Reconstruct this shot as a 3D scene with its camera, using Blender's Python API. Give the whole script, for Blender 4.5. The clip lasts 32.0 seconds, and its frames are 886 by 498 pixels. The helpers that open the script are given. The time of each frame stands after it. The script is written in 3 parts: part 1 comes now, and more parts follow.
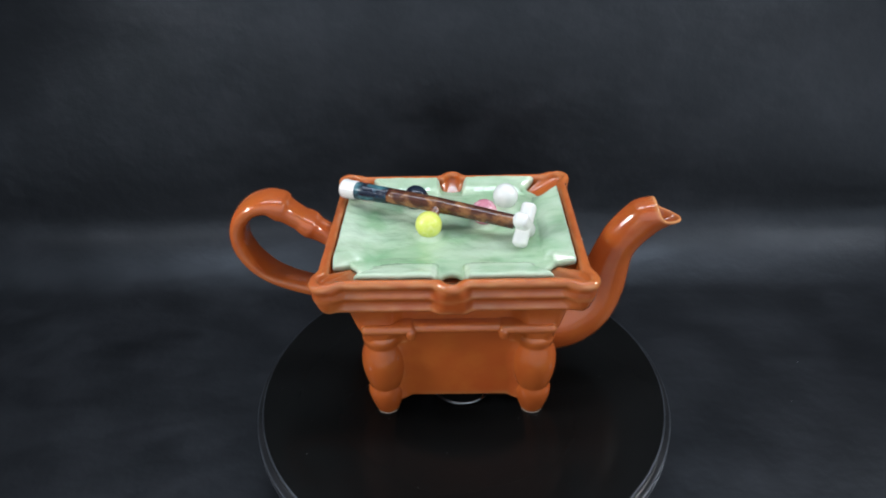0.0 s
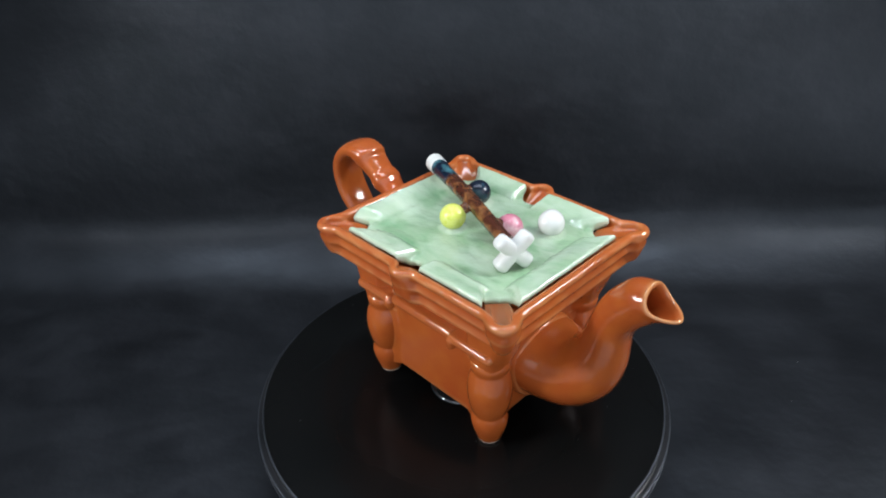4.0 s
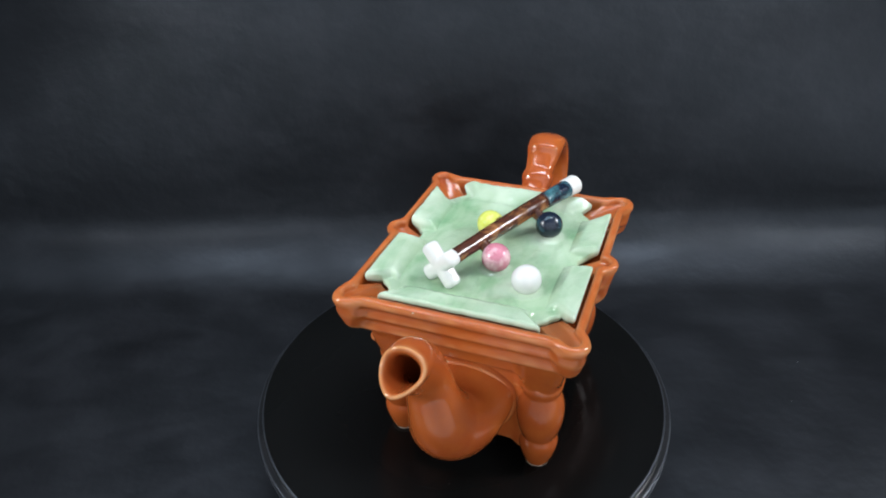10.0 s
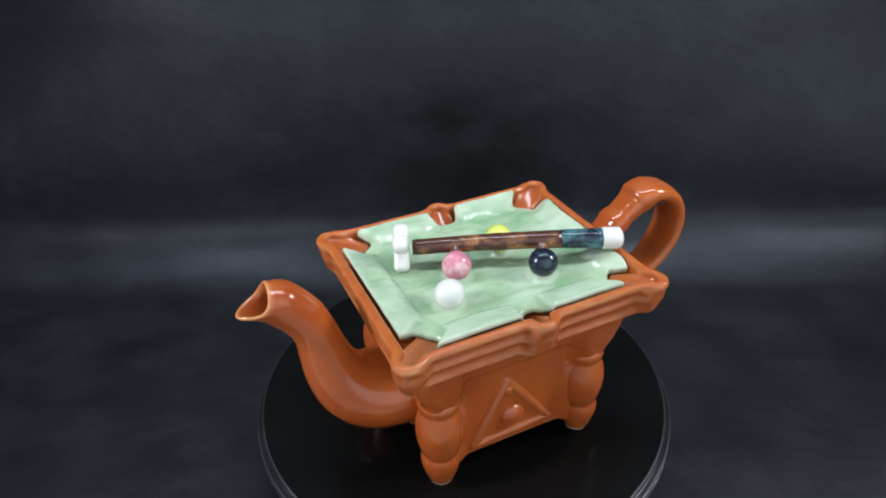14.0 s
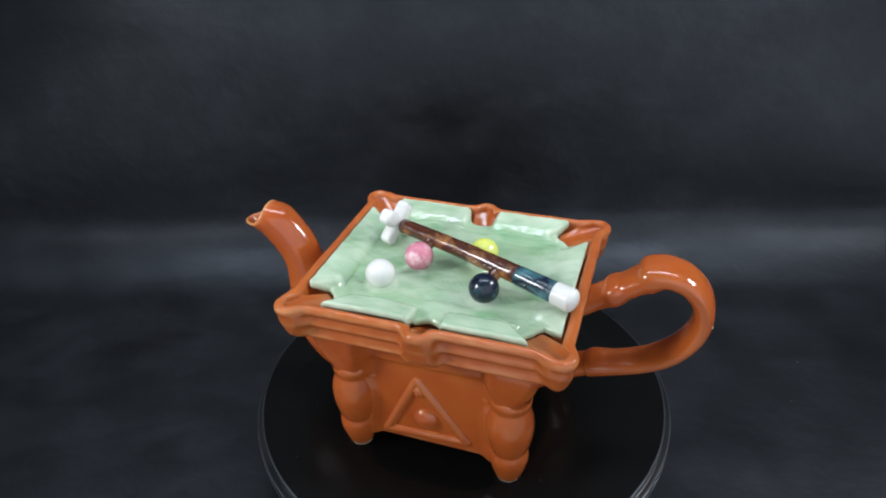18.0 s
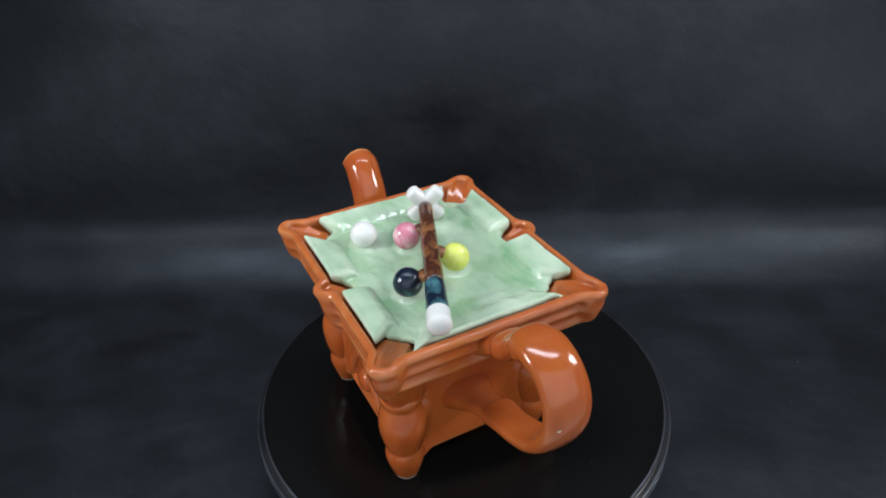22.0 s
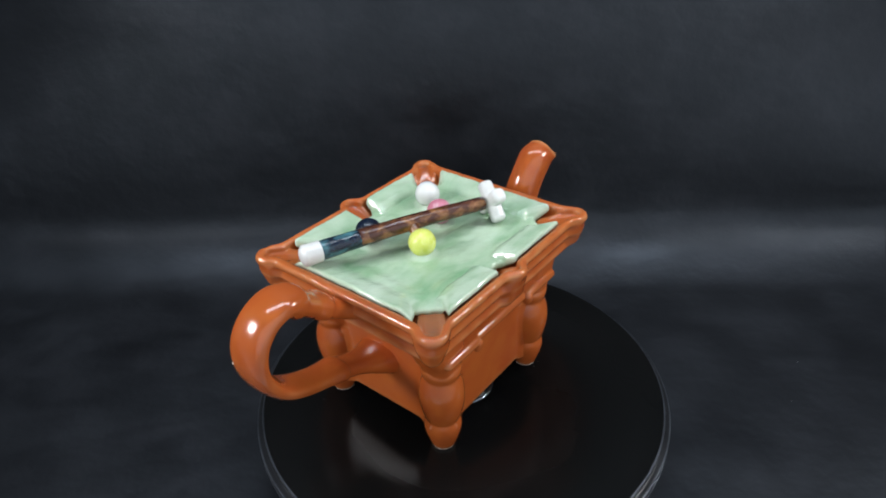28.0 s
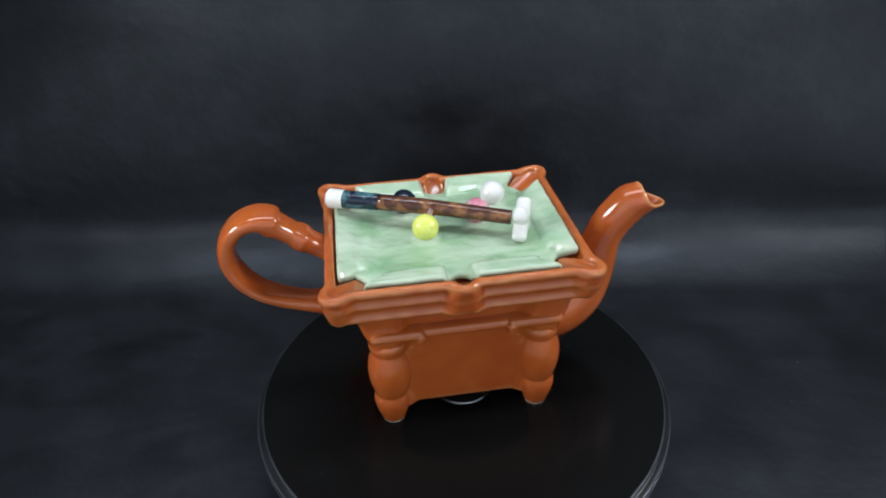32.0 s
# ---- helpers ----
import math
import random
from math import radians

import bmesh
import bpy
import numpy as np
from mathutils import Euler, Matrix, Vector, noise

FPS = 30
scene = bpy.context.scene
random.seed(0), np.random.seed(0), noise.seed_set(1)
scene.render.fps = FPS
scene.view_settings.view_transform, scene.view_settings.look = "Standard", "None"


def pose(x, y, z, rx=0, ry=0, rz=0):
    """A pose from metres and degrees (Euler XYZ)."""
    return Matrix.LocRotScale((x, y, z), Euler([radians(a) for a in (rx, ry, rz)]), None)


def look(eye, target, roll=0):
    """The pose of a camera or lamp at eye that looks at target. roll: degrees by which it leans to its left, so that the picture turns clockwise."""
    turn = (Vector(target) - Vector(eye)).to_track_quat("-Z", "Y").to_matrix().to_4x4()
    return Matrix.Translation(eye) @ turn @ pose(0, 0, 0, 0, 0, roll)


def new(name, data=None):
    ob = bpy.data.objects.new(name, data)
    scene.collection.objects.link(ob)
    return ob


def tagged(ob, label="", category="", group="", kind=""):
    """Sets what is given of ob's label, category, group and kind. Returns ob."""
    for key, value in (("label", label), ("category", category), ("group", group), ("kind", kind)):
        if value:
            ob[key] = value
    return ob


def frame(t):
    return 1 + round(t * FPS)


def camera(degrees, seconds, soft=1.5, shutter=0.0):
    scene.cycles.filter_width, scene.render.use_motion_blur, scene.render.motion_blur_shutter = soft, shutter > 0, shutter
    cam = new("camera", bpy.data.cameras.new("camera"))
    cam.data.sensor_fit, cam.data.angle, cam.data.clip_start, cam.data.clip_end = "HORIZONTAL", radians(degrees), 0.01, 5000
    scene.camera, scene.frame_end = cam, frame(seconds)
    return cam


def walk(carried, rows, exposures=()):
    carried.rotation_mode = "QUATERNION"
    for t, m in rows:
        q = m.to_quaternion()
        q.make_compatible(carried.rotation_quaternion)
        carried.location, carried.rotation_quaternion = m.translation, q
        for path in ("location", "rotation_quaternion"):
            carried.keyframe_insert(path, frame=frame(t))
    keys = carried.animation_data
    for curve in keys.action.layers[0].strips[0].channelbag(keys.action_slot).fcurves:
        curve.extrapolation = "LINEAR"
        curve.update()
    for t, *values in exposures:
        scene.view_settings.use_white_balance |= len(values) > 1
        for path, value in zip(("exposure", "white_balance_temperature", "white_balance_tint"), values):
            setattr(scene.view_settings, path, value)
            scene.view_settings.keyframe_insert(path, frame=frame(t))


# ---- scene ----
# Camera: fixed on a stand, looking down on a small turntable.
cam = camera(66.23, 32.0, soft=1.9)
EYE = (0.0, -0.32251, 0.31226)
AIM = (-0.02478, 0.51749, -0.22976)
walk(cam, [(0.0, look(EYE, AIM, -1.79)), (32.0, look(EYE, AIM, -1.79))],
     [(0.0, 0.02), (3.0, 0.06), (7.0, 0.18), (10.0, 0.17), (13.0, 0.09), (18.0, 0.0), (23.0, -0.05), (32.0, -0.05)])

# ---- light ----
FLOOR_Z = -0.032
world = bpy.data.worlds.new("room")
world.use_nodes = True
world.node_tree.nodes["Background"].inputs["Color"].default_value = (0.62, 0.66, 0.74, 1)
world.node_tree.nodes["Background"].inputs["Strength"].default_value = 0.12
scene.world = world


def softbox(name, eye, target, w, h, watts, colour=(1, 0.97, 0.93), spread=180):
    lamp = bpy.data.lights.new(name, "AREA")
    lamp.shape, lamp.size, lamp.size_y, lamp.energy, lamp.color = "RECTANGLE", w, h, watts, colour
    lamp.spread = radians(spread)
    ob = new(name, lamp)
    ob.matrix_world = look(eye, target)
    return ob


softbox("desk_lamp_left", (-0.66, -0.22, 0.46), (0, 0.03, 0.07), 0.16, 0.16, 0.47, (0.93, 0.96, 1.0), 58)
softbox("desk_lamp_right", (0.60, 0.00, 0.50), (0, 0.03, 0.07), 0.16, 0.16, 0.58, (0.93, 0.96, 1.0), 76)
softbox("ceiling_lamp", (-0.02, 0.10, 1.60), (-0.02, 0.10, 0), 1.8, 0.15, 16.5, (0.77, 0.88, 1.0))
# Added broad light from an unseen source, fills the camera-facing sides and the backdrop.
softbox("window_light", (0.42, -1.65, 0.8), (0, 0.05, 0.06), 4.2, 2.4, 36.0, (0.83, 0.92, 1.0))

# ---- helpers ----
MM = 0.001


def material(name, base, rough=0.4, metal=0.0, spec=0.5, coat=0.0, second=None, scale=60.0, detail=4.0, amount=1.0,
             thin=None, third=None, fine=600.0, bump=0.0, bump_scale=200.0, rough_var=0.0, stretch=(1, 1, 1), low=0.35, high=0.65, swirl=0.0):
    """A surface with colour variation at two scales, and fine relief."""
    m = bpy.data.materials.new(name)
    m.use_nodes = True
    nt = m.node_tree
    b = nt.nodes["Principled BSDF"]
    b.inputs["Roughness"].default_value = rough
    b.inputs["Metallic"].default_value = metal
    b.inputs["Specular IOR Level"].default_value = spec
    b.inputs["Coat Weight"].default_value = coat
    b.inputs["Coat Roughness"].default_value = 0.09
    tc = nt.nodes.new("ShaderNodeTexCoord")
    mp = nt.nodes.new("ShaderNodeMapping")
    mp.inputs["Scale"].default_value = stretch
    nt.links.new(tc.outputs["Object"], mp.inputs["Vector"])

    def noise_node(s, d):
        n = nt.nodes.new("ShaderNodeTexNoise")
        n.inputs["Scale"].default_value, n.inputs["Detail"].default_value = s, d
        nt.links.new(mp.outputs["Vector"], n.inputs["Vector"])
        return n

    def ramp(src, a, c):
        r = nt.nodes.new("ShaderNodeMapRange")
        r.inputs["From Min"].default_value, r.inputs["From Max"].default_value = a, c
        nt.links.new(src.outputs["Fac"], r.inputs["Value"])
        return r

    def mix(fac, c1, c2, weight):
        x = nt.nodes.new("ShaderNodeMix")
        x.data_type = "RGBA"
        k = nt.nodes.new("ShaderNodeMath")
        k.operation = "MULTIPLY"
        k.inputs[1].default_value = weight
        nt.links.new(fac.outputs["Result"], k.inputs[0])
        nt.links.new(k.outputs[0], x.inputs[0])
        for val, sock in ((c1, x.inputs[6]), (c2, x.inputs[7])):
            if hasattr(val, "links"):
                nt.links.new(val, sock)
            else:
                sock.default_value = (*val, 1)
        return x.outputs[2]

    col = base
    if second:
        n1 = noise_node(scale, detail)
        n1.inputs["Distortion"].default_value = swirl
        col = mix(ramp(n1, low, high), base, second, amount)
    n2 = noise_node(fine, 3.0)
    if third:
        col = mix(ramp(n2, 0.45, 0.75), col, third, 0.6)
    if thin:
        at = nt.nodes.new("ShaderNodeAttribute")
        at.attribute_name = "thin"
        x = nt.nodes.new("ShaderNodeMix")
        x.data_type = "RGBA"
        nt.links.new(at.outputs["Fac"], x.inputs[0])
        nt.links.new(col, x.inputs[6])
        x.inputs[7].default_value = (*thin, 1)
        col = x.outputs[2]
    if hasattr(col, "links"):
        nt.links.new(col, b.inputs["Base Color"])
    else:
        b.inputs["Base Color"].default_value = (*col, 1)
    if rough_var:
        n3 = noise_node(scale * 0.7, 3.0)
        r = ramp(n3, 0.3, 0.7)
        r.inputs["To Min"].default_value, r.inputs["To Max"].default_value = rough - rough_var, rough + rough_var
        nt.links.new(r.outputs["Result"], b.inputs["Roughness"])
    if bump:
        n4 = noise_node(bump_scale, 3.0)
        bp = nt.nodes.new("ShaderNodeBump")
        bp.inputs["Strength"].default_value, bp.inputs["Distance"].default_value = bump, 0.001
        nt.links.new(n4.outputs["Fac"], bp.inputs["Height"])
        nt.links.new(bp.outputs["Normal"], b.inputs["Normal"])
    return m


M_ORANGE = material("orange_glaze", (0.41, 0.092, 0.019), 0.16, spec=0.5, coat=0.2, thin=(0.62, 0.30, 0.12), second=(0.365, 0.070, 0.016), scale=22,
                    third=(0.455, 0.118, 0.022), fine=75, bump=0.07, bump_scale=90, rough_var=0.035)
M_GREEN = material("celadon_glaze", (0.34, 0.465, 0.305), 0.10, spec=0.5, coat=0.3, second=(0.165, 0.345, 0.175), scale=20, detail=4,
                   third=(0.60, 0.70, 0.56), fine=30, bump=0.22, bump_scale=90, rough_var=0.03, stretch=(1.0, 1.5, 1.0), low=0.42, high=0.70, swirl=1.6,
                   thin=(0.64, 0.72, 0.59))
M_WHITE = material("white_glaze", (0.73, 0.72, 0.69), 0.24, coat=0.2, second=(0.66, 0.66, 0.64), scale=120, bump=0.1, bump_scale=260)
M_YELLOW = material("yellow_glaze", (0.66, 0.70, 0.15), 0.24, coat=0.12, second=(0.60, 0.65, 0.09), scale=160, third=(0.76, 0.78, 0.32), fine=400)
M_PINK = material("pink_glaze", (0.58, 0.20, 0.27), 0.24, coat=0.15, second=(0.76, 0.48, 0.52), scale=190, low=0.44, high=0.62, third=(0.50, 0.14, 0.20), fine=420)
M_NAVY = material("navy_glaze", (0.005, 0.011, 0.026), 0.24, coat=0.08, bump=0.2, bump_scale=160, second=(0.045, 0.14, 0.17), scale=95, detail=8, low=0.54, high=0.74,
                  third=(0.004, 0.006, 0.012), fine=240)
M_BROWN = material("brown_glaze", (0.070, 0.020, 0.010), 0.22, coat=0.2, bump=0.5, bump_scale=160, second=(0.40, 0.17, 0.06), scale=150, detail=12, low=0.48, high=0.70, swirl=0.3,
                   third=(0.015, 0.005, 0.004), fine=300)
M_GRIP = material("blue_black_grip_glaze", (0.006, 0.013, 0.030), 0.2, coat=0.15, bump=0.2, bump_scale=160, second=(0.07, 0.20, 0.23), scale=140, detail=8, low=0.49, high=0.70,
                  third=(0.004, 0.006, 0.012), fine=260)
for m in (M_BROWN, M_GRIP):
    along = m.node_tree.nodes["Mapping"]
    along.vector_type, along.inputs["Rotation"].default_value, along.inputs["Scale"].default_value = "TEXTURE", (0, 0, radians(-23)), (1.5, 0.9, 0.9)
M_CLAY = material("bare_clay", (0.52, 0.43, 0.35), 0.75, second=(0.5, 0.38, 0.3), scale=300, bump=0.3, bump_scale=900)
M_DISC = material("black_acrylic", (0.0042, 0.0045, 0.0045), 0.20, spec=0.10, second=(0.005, 0.005, 0.005), scale=14, rough_var=0.05,
                  bump=0.02, bump_scale=60)
M_RIM = material("polished_black_edge", (0.006, 0.007, 0.008), 0.3, spec=0.25, second=(0.018, 0.018, 0.02), scale=30)
M_CHROME = material("chrome", (0.75, 0.76, 0.78), 0.12, metal=1.0, second=(0.6, 0.6, 0.62), scale=80)
M_CLOTH = material("black_backdrop_sheet", (0.0060, 0.0062, 0.0072), 0.45, spec=0.40, second=(0.0118, 0.0122, 0.0142), scale=24, detail=10,
                   third=(0.0042, 0.0045, 0.0054), fine=85, bump=0.50, bump_scale=90, rough_var=0.10, stretch=(0.9, 1.1, 1.1), low=0.42, high=0.64)
M_CLOTH.node_tree.nodes["Principled BSDF"].inputs["Specular Tint"].default_value = (0.80, 0.88, 1.0, 1)


def part(name, bm, mat, parent=None, label="", at=None, smooth=True):
    me = bpy.data.meshes.new(name)
    bmesh.ops.recalc_face_normals(bm, faces=bm.faces)
    bm.to_mesh(me)
    bm.free()
    me.materials.append(mat)
    if smooth:
        me.shade_smooth()
    ob = new(name, me)
    ob.parent = parent
    if at is not None:
        ob.matrix_basis = at
    if label:
        tagged(ob, label)
    return ob


def thin_glaze(ob, values):
    """How thin the glaze lies at each point: 0 full, 1 worn through to the pale clay."""
    ob.data.attributes.new("thin", "FLOAT", "POINT").data.foreach_set("value", values)
    return ob


def broken_edges(ob, most=0.45, lo=0.22, hi=0.85):
    """Glaze breaks pale where it runs off ridges: sets the thin glaze by how tightly the surface bends outward (per millimetre)."""
    me = ob.data
    n, m = len(me.vertices), len(me.edges)
    co, no, ends = np.empty(n * 3), np.empty(n * 3), np.empty(m * 2, int)
    me.vertices.foreach_get("co", co)
    me.vertices.foreach_get("normal", no)
    me.edges.foreach_get("vertices", ends)
    co, no, ends = co.reshape(-1, 3) / MM, no.reshape(-1, 3), ends.reshape(-1, 2)
    bend = np.zeros(n)
    d = co[ends[:, 1]] - co[ends[:, 0]]
    l2 = np.maximum((d * d).sum(1), 0.02)
    np.maximum.at(bend, ends[:, 0], -2 * (no[ends[:, 0]] * d).sum(1) / l2)
    np.maximum.at(bend, ends[:, 1], 2 * (no[ends[:, 1]] * d).sum(1) / l2)
    value = np.clip((bend - lo) / (hi - lo), 0, 1)
    total, count = value.copy(), np.ones(n)
    for a, b in ((0, 1), (1, 0)):
        np.add.at(total, ends[:, a], value[ends[:, b]])
        np.add.at(count, ends[:, a], 1)
    value = most * total / count
    value *= [max(0.15, 0.8 + 1.2 * noise.noise(Vector(p) * 0.11)) for p in co]
    old = me.attributes.get("thin")
    if old:
        was = np.empty(n)
        old.data.foreach_get("value", was)
        value = np.maximum(value, was)
        old.data.foreach_set("value", value)
    else:
        thin_glaze(ob, value)
    return ob


def loops_mesh(loops, closed_start=False, closed_end=False):
    """A skin over rings of equal length."""
    bm = bmesh.new()
    rows = [[bm.verts.new(v) for v in ring] for ring in loops]
    n = len(rows[0])
    for a, b in zip(rows, rows[1:]):
        for i in range(n):
            j = (i + 1) % n
            bm.faces.new((a[i], a[j], b[j], b[i]))
    if closed_start:
        bm.faces.new(rows[0])
    if closed_end:
        bm.faces.new(rows[-1])
    return bm


def lathe(profile, n=48):
    """Turned shape from (radius, height) in millimetres."""
    loops = []
    for r, z in profile:
        loops.append([(max(r, 0.02) * MM * math.cos(2 * math.pi * i / n), max(r, 0.02) * MM * math.sin(2 * math.pi * i / n), z * MM)
                      for i in range(n)])
    return loops_mesh(loops, True, True)


def spline(points, k):
    """Catmull-Rom through rows of numbers, k steps a span."""
    pts = [np.array(p, float) for p in points]
    pts = [2 * pts[0] - pts[1]] + pts + [2 * pts[-1] - pts[-2]]
    out = []
    for i in range(1, len(pts) - 2):
        a, b, c, d = pts[i - 1:i + 3]
        for s in range(k):
            t = s / k
            out.append(0.5 * (2 * b + (c - a) * t + (2 * a - 5 * b + 4 * c - d) * t * t + (3 * b - a - 3 * c + d) * t ** 3))
    out.append(pts[-2])
    return out


def section(x, y, z, tau, a, b, n=40, power=2.0, egg=0.0):
    """One cross-section of a tube bent in the xz plane: tau is the way it goes, a its half height, b its half width (mm, degrees)."""
    t = radians(tau)
    e = (-math.sin(t), math.cos(t))
    ring = []
    for i in range(n):
        u = 2 * math.pi * i / n
        c, s = math.cos(u), math.sin(u)
        c, s = (math.copysign(abs(v) ** (2 / power), v) for v in (c, s))
        ring.append(((x + e[0] * a * c) * MM, (y + b * s * (1 + egg * c)) * MM, (z + e[1] * a * c) * MM))
    return ring


def rounded_box(x0, x1, y0, y1, z0, z1, r, seg=4):
    bm = bmesh.new()
    bmesh.ops.create_cube(bm, size=1)
    for v in bm.verts:
        v.co = Vector(((x0 + x1) / 2 + v.co.x * (x1 - x0), (y0 + y1) / 2 + v.co.y * (y1 - y0), (z0 + z1) / 2 + v.co.z * (z1 - z0))) * MM
    bmesh.ops.bevel(bm, geom=list(bm.edges), offset=r * MM, segments=seg, profile=0.5, affect="EDGES")
    return bm


def capsule(p, q, r0, r1, n=20, caps=5):
    """A rod with round ends from p to q, in millimetres."""
    p, q = Vector(p), Vector(q)
    d = (q - p).normalized()
    u = d.orthogonal().normalized()
    v = d.cross(u)
    rows = [(p - d * r0 * math.cos(a), r0 * math.sin(a)) for a in [math.pi / 2 * (i + 0.15) / caps for i in range(caps)]]
    rows += [(p, r0), (q, r1)]
    rows += [(q + d * r1 * math.sin(a), r1 * math.cos(a)) for a in [math.pi / 2 * (i + 1 - 0.15) / caps for i in range(caps)]]
    loops = [[tuple((c + u * r * math.cos(2 * math.pi * i / n) + v * r * math.sin(2 * math.pi * i / n)) * MM) for i in range(n)] for c, r in rows]
    return loops_mesh(loops, True, True)


def merge(a, b):
    """Adds bmesh b to a."""
    me = bpy.data.meshes.new("piece")
    b.to_mesh(me)
    b.free()
    a.from_mesh(me)
    bpy.data.meshes.remove(me)
    return a


def smoothstep(a, b, x):
    t = min(1.0, max(0.0, (x - a) / (b - a)))
    return t * t * (3 - 2 * t)


def box_field(x, y, hx, hy, r):
    qx, qy = abs(x) - hx + r, abs(y) - hy + r
    return math.hypot(max(qx, 0), max(qy, 0)) + min(max(qx, qy), 0) - r


def soft_min(a, b, k):
    h = max(k - abs(a - b), 0) / k
    return min(a, b) - h * h * k / 4


def reach(field, ang, far=110.0):
    """How far a field's zero line lies from the middle, along an angle."""
    c, s = math.cos(ang), math.sin(ang)
    lo, hi = 0.0, far
    step = far
    while step > 2.0 and field(c * step, s * step) > 0:
        step -= 1.5
    lo, hi = step, min(far, step + 1.5)
    for _ in range(18):
        mid = (lo + hi) / 2
        if field(c * mid, s * mid) > 0:
            hi = mid
        else:
            lo = mid
    return lo


# ---- backdrop ----
def build_backdrop():
    """One black sheet: flat under the turntable, swept up behind it."""
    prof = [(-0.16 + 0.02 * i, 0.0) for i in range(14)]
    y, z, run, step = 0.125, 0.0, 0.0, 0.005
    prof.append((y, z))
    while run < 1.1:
        # leans chosen so that the lamps' sheen falls in light and dark bands
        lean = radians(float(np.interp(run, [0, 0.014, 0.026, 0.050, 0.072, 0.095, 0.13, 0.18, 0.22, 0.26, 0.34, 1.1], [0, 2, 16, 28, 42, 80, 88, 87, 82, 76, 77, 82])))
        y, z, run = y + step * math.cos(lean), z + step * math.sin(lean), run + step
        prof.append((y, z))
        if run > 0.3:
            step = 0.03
    xs = [-1.6 + 3.2 * i / 90 for i in range(91)]
    bm = bmesh.new()
    rows = []
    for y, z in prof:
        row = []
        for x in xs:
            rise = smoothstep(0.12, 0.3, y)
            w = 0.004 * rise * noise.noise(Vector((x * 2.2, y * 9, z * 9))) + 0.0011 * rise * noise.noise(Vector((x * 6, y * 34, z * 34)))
            # the high sides bow back to steer the lamps' sheen there
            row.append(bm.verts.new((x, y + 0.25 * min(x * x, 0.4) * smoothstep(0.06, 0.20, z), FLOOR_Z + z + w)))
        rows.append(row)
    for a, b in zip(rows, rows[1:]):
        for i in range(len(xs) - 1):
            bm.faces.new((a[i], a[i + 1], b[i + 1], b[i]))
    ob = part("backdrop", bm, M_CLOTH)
    tagged(ob, "black softly sheened backdrop sheet swept up behind the turntable", "backdrop", kind="structure")
    return ob


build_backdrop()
M_TABLE = material("pale_table_paint", (0.41, 0.40, 0.385), 0.5, second=(0.35, 0.34, 0.33), scale=6, third=(0.45, 0.44, 0.42), fine=90, bump=0.1, bump_scale=300)
table_bm = rounded_box(-2000, 2700, -2300, 1400, FLOOR_Z / MM - 41, FLOOR_Z / MM - 1, 4)
tagged(part("ground", table_bm, M_TABLE), "pale plain table that carries the backdrop sheet", "table", kind="structure")

# ---- the plain room around: unseen, added for bounced light and reflections ----
M_WALL = material("pale_wall_paint", (0.50, 0.51, 0.52), 0.7, second=(0.46, 0.47, 0.48), scale=3, third=(0.53, 0.54, 0.55), fine=70, bump=0.1, bump_scale=250)
Z0, Z1 = FLOOR_Z / MM - 41, 2150
for name, box in (("wall_left", (-2100, -2000, -2300, 1400, Z0, Z1)), ("wall_right", (2700, 2800, -2300, 1400, Z0, Z1)), ("wall_back", (-2100, 2800, 1400, 1500, Z0, Z1))):
    tagged(part(name, rounded_box(*box, 3, 1), M_WALL), "plain pale painted unseen room wall", "wall", kind="structure")
# Added unseen wall, left open where the front fill comes in.
front = rounded_box(-2100, -1300, -2400, -2300, Z0, Z1, 3, 1)
merge(front, rounded_box(-1300, 2800, -2400, -2300, 2000, Z1, 3, 1))
tagged(part("wall_front", front, M_WALL), "plain pale painted unseen wall with a wide opening for the fill light", "wall", kind="structure")
tagged(part("ceiling", rounded_box(-2100, 2800, -2400, 1500, Z1, Z1 + 80, 3, 1), M_WALL), "plain pale painted unseen ceiling", "ceiling", kind="structure")

# ---- turntable ----
turntable = tagged(new("turntable"), "round glossy black display turntable with a polished edge", "turntable")
turntable.location = (0, 0, FLOOR_Z)
LIFT = -FLOOR_Z / MM
PLATE_Z = 2.0
part("base", lathe([(0, 0), (96, 0), (98, 1), (98, LIFT - 11), (96, LIFT - 10), (0, LIFT - 10)], 96), M_DISC, turntable)
plate = part("plate", lathe([(0, -3), (125.8, -3), (126.2, -2.7), (126.3, -0.9), (126.0, -0.35), (125.5, -0.08), (124.8, 0), (20.2, 0), (19.9, -0.5), (18, -0.5), (17.8, 0), (0, 0)], 180),
             M_DISC, turntable, "glossy black rotating top")
plate.location = (0, 0, (LIFT + PLATE_Z) * MM)
part("rim", lathe([(0, -11), (127, -11), (129.4, -10.4), (130.0, -9.6), (130.1, -5.2), (129.8, -4.5), (129.2, -4.1), (128.0, -4.0), (126, -3.9), (125.7, -3.05), (0, -3.05)], 180), M_RIM, plate,
     "polished black lower rim")
M_BEAD = material("dark_metal_bead", (0.13, 0.14, 0.158), 0.40, metal=1.0, second=(0.09, 0.095, 0.11), scale=40)
for r, z, h in ((125.9, -0.65, 0.5), (129.6, -4.75, 0.55), (129.7, -9.4, 0.4)):
    arc = [(r + 0.3 + 0.3 * math.sin(math.pi * i / 8), z - h * math.cos(math.pi * i / 8)) for i in range(9)]
    part("edge_bead", lathe(arc, 180), M_BEAD, plate, "thin bluish metal bead round the edge")
part("centre_ring", lathe([(18.6, -0.45), (18.7, 0.1), (19.0, 0.25), (19.3, 0.1), (19.5, -0.45)], 96), M_CHROME, plate, "bright metal ring round the axis")

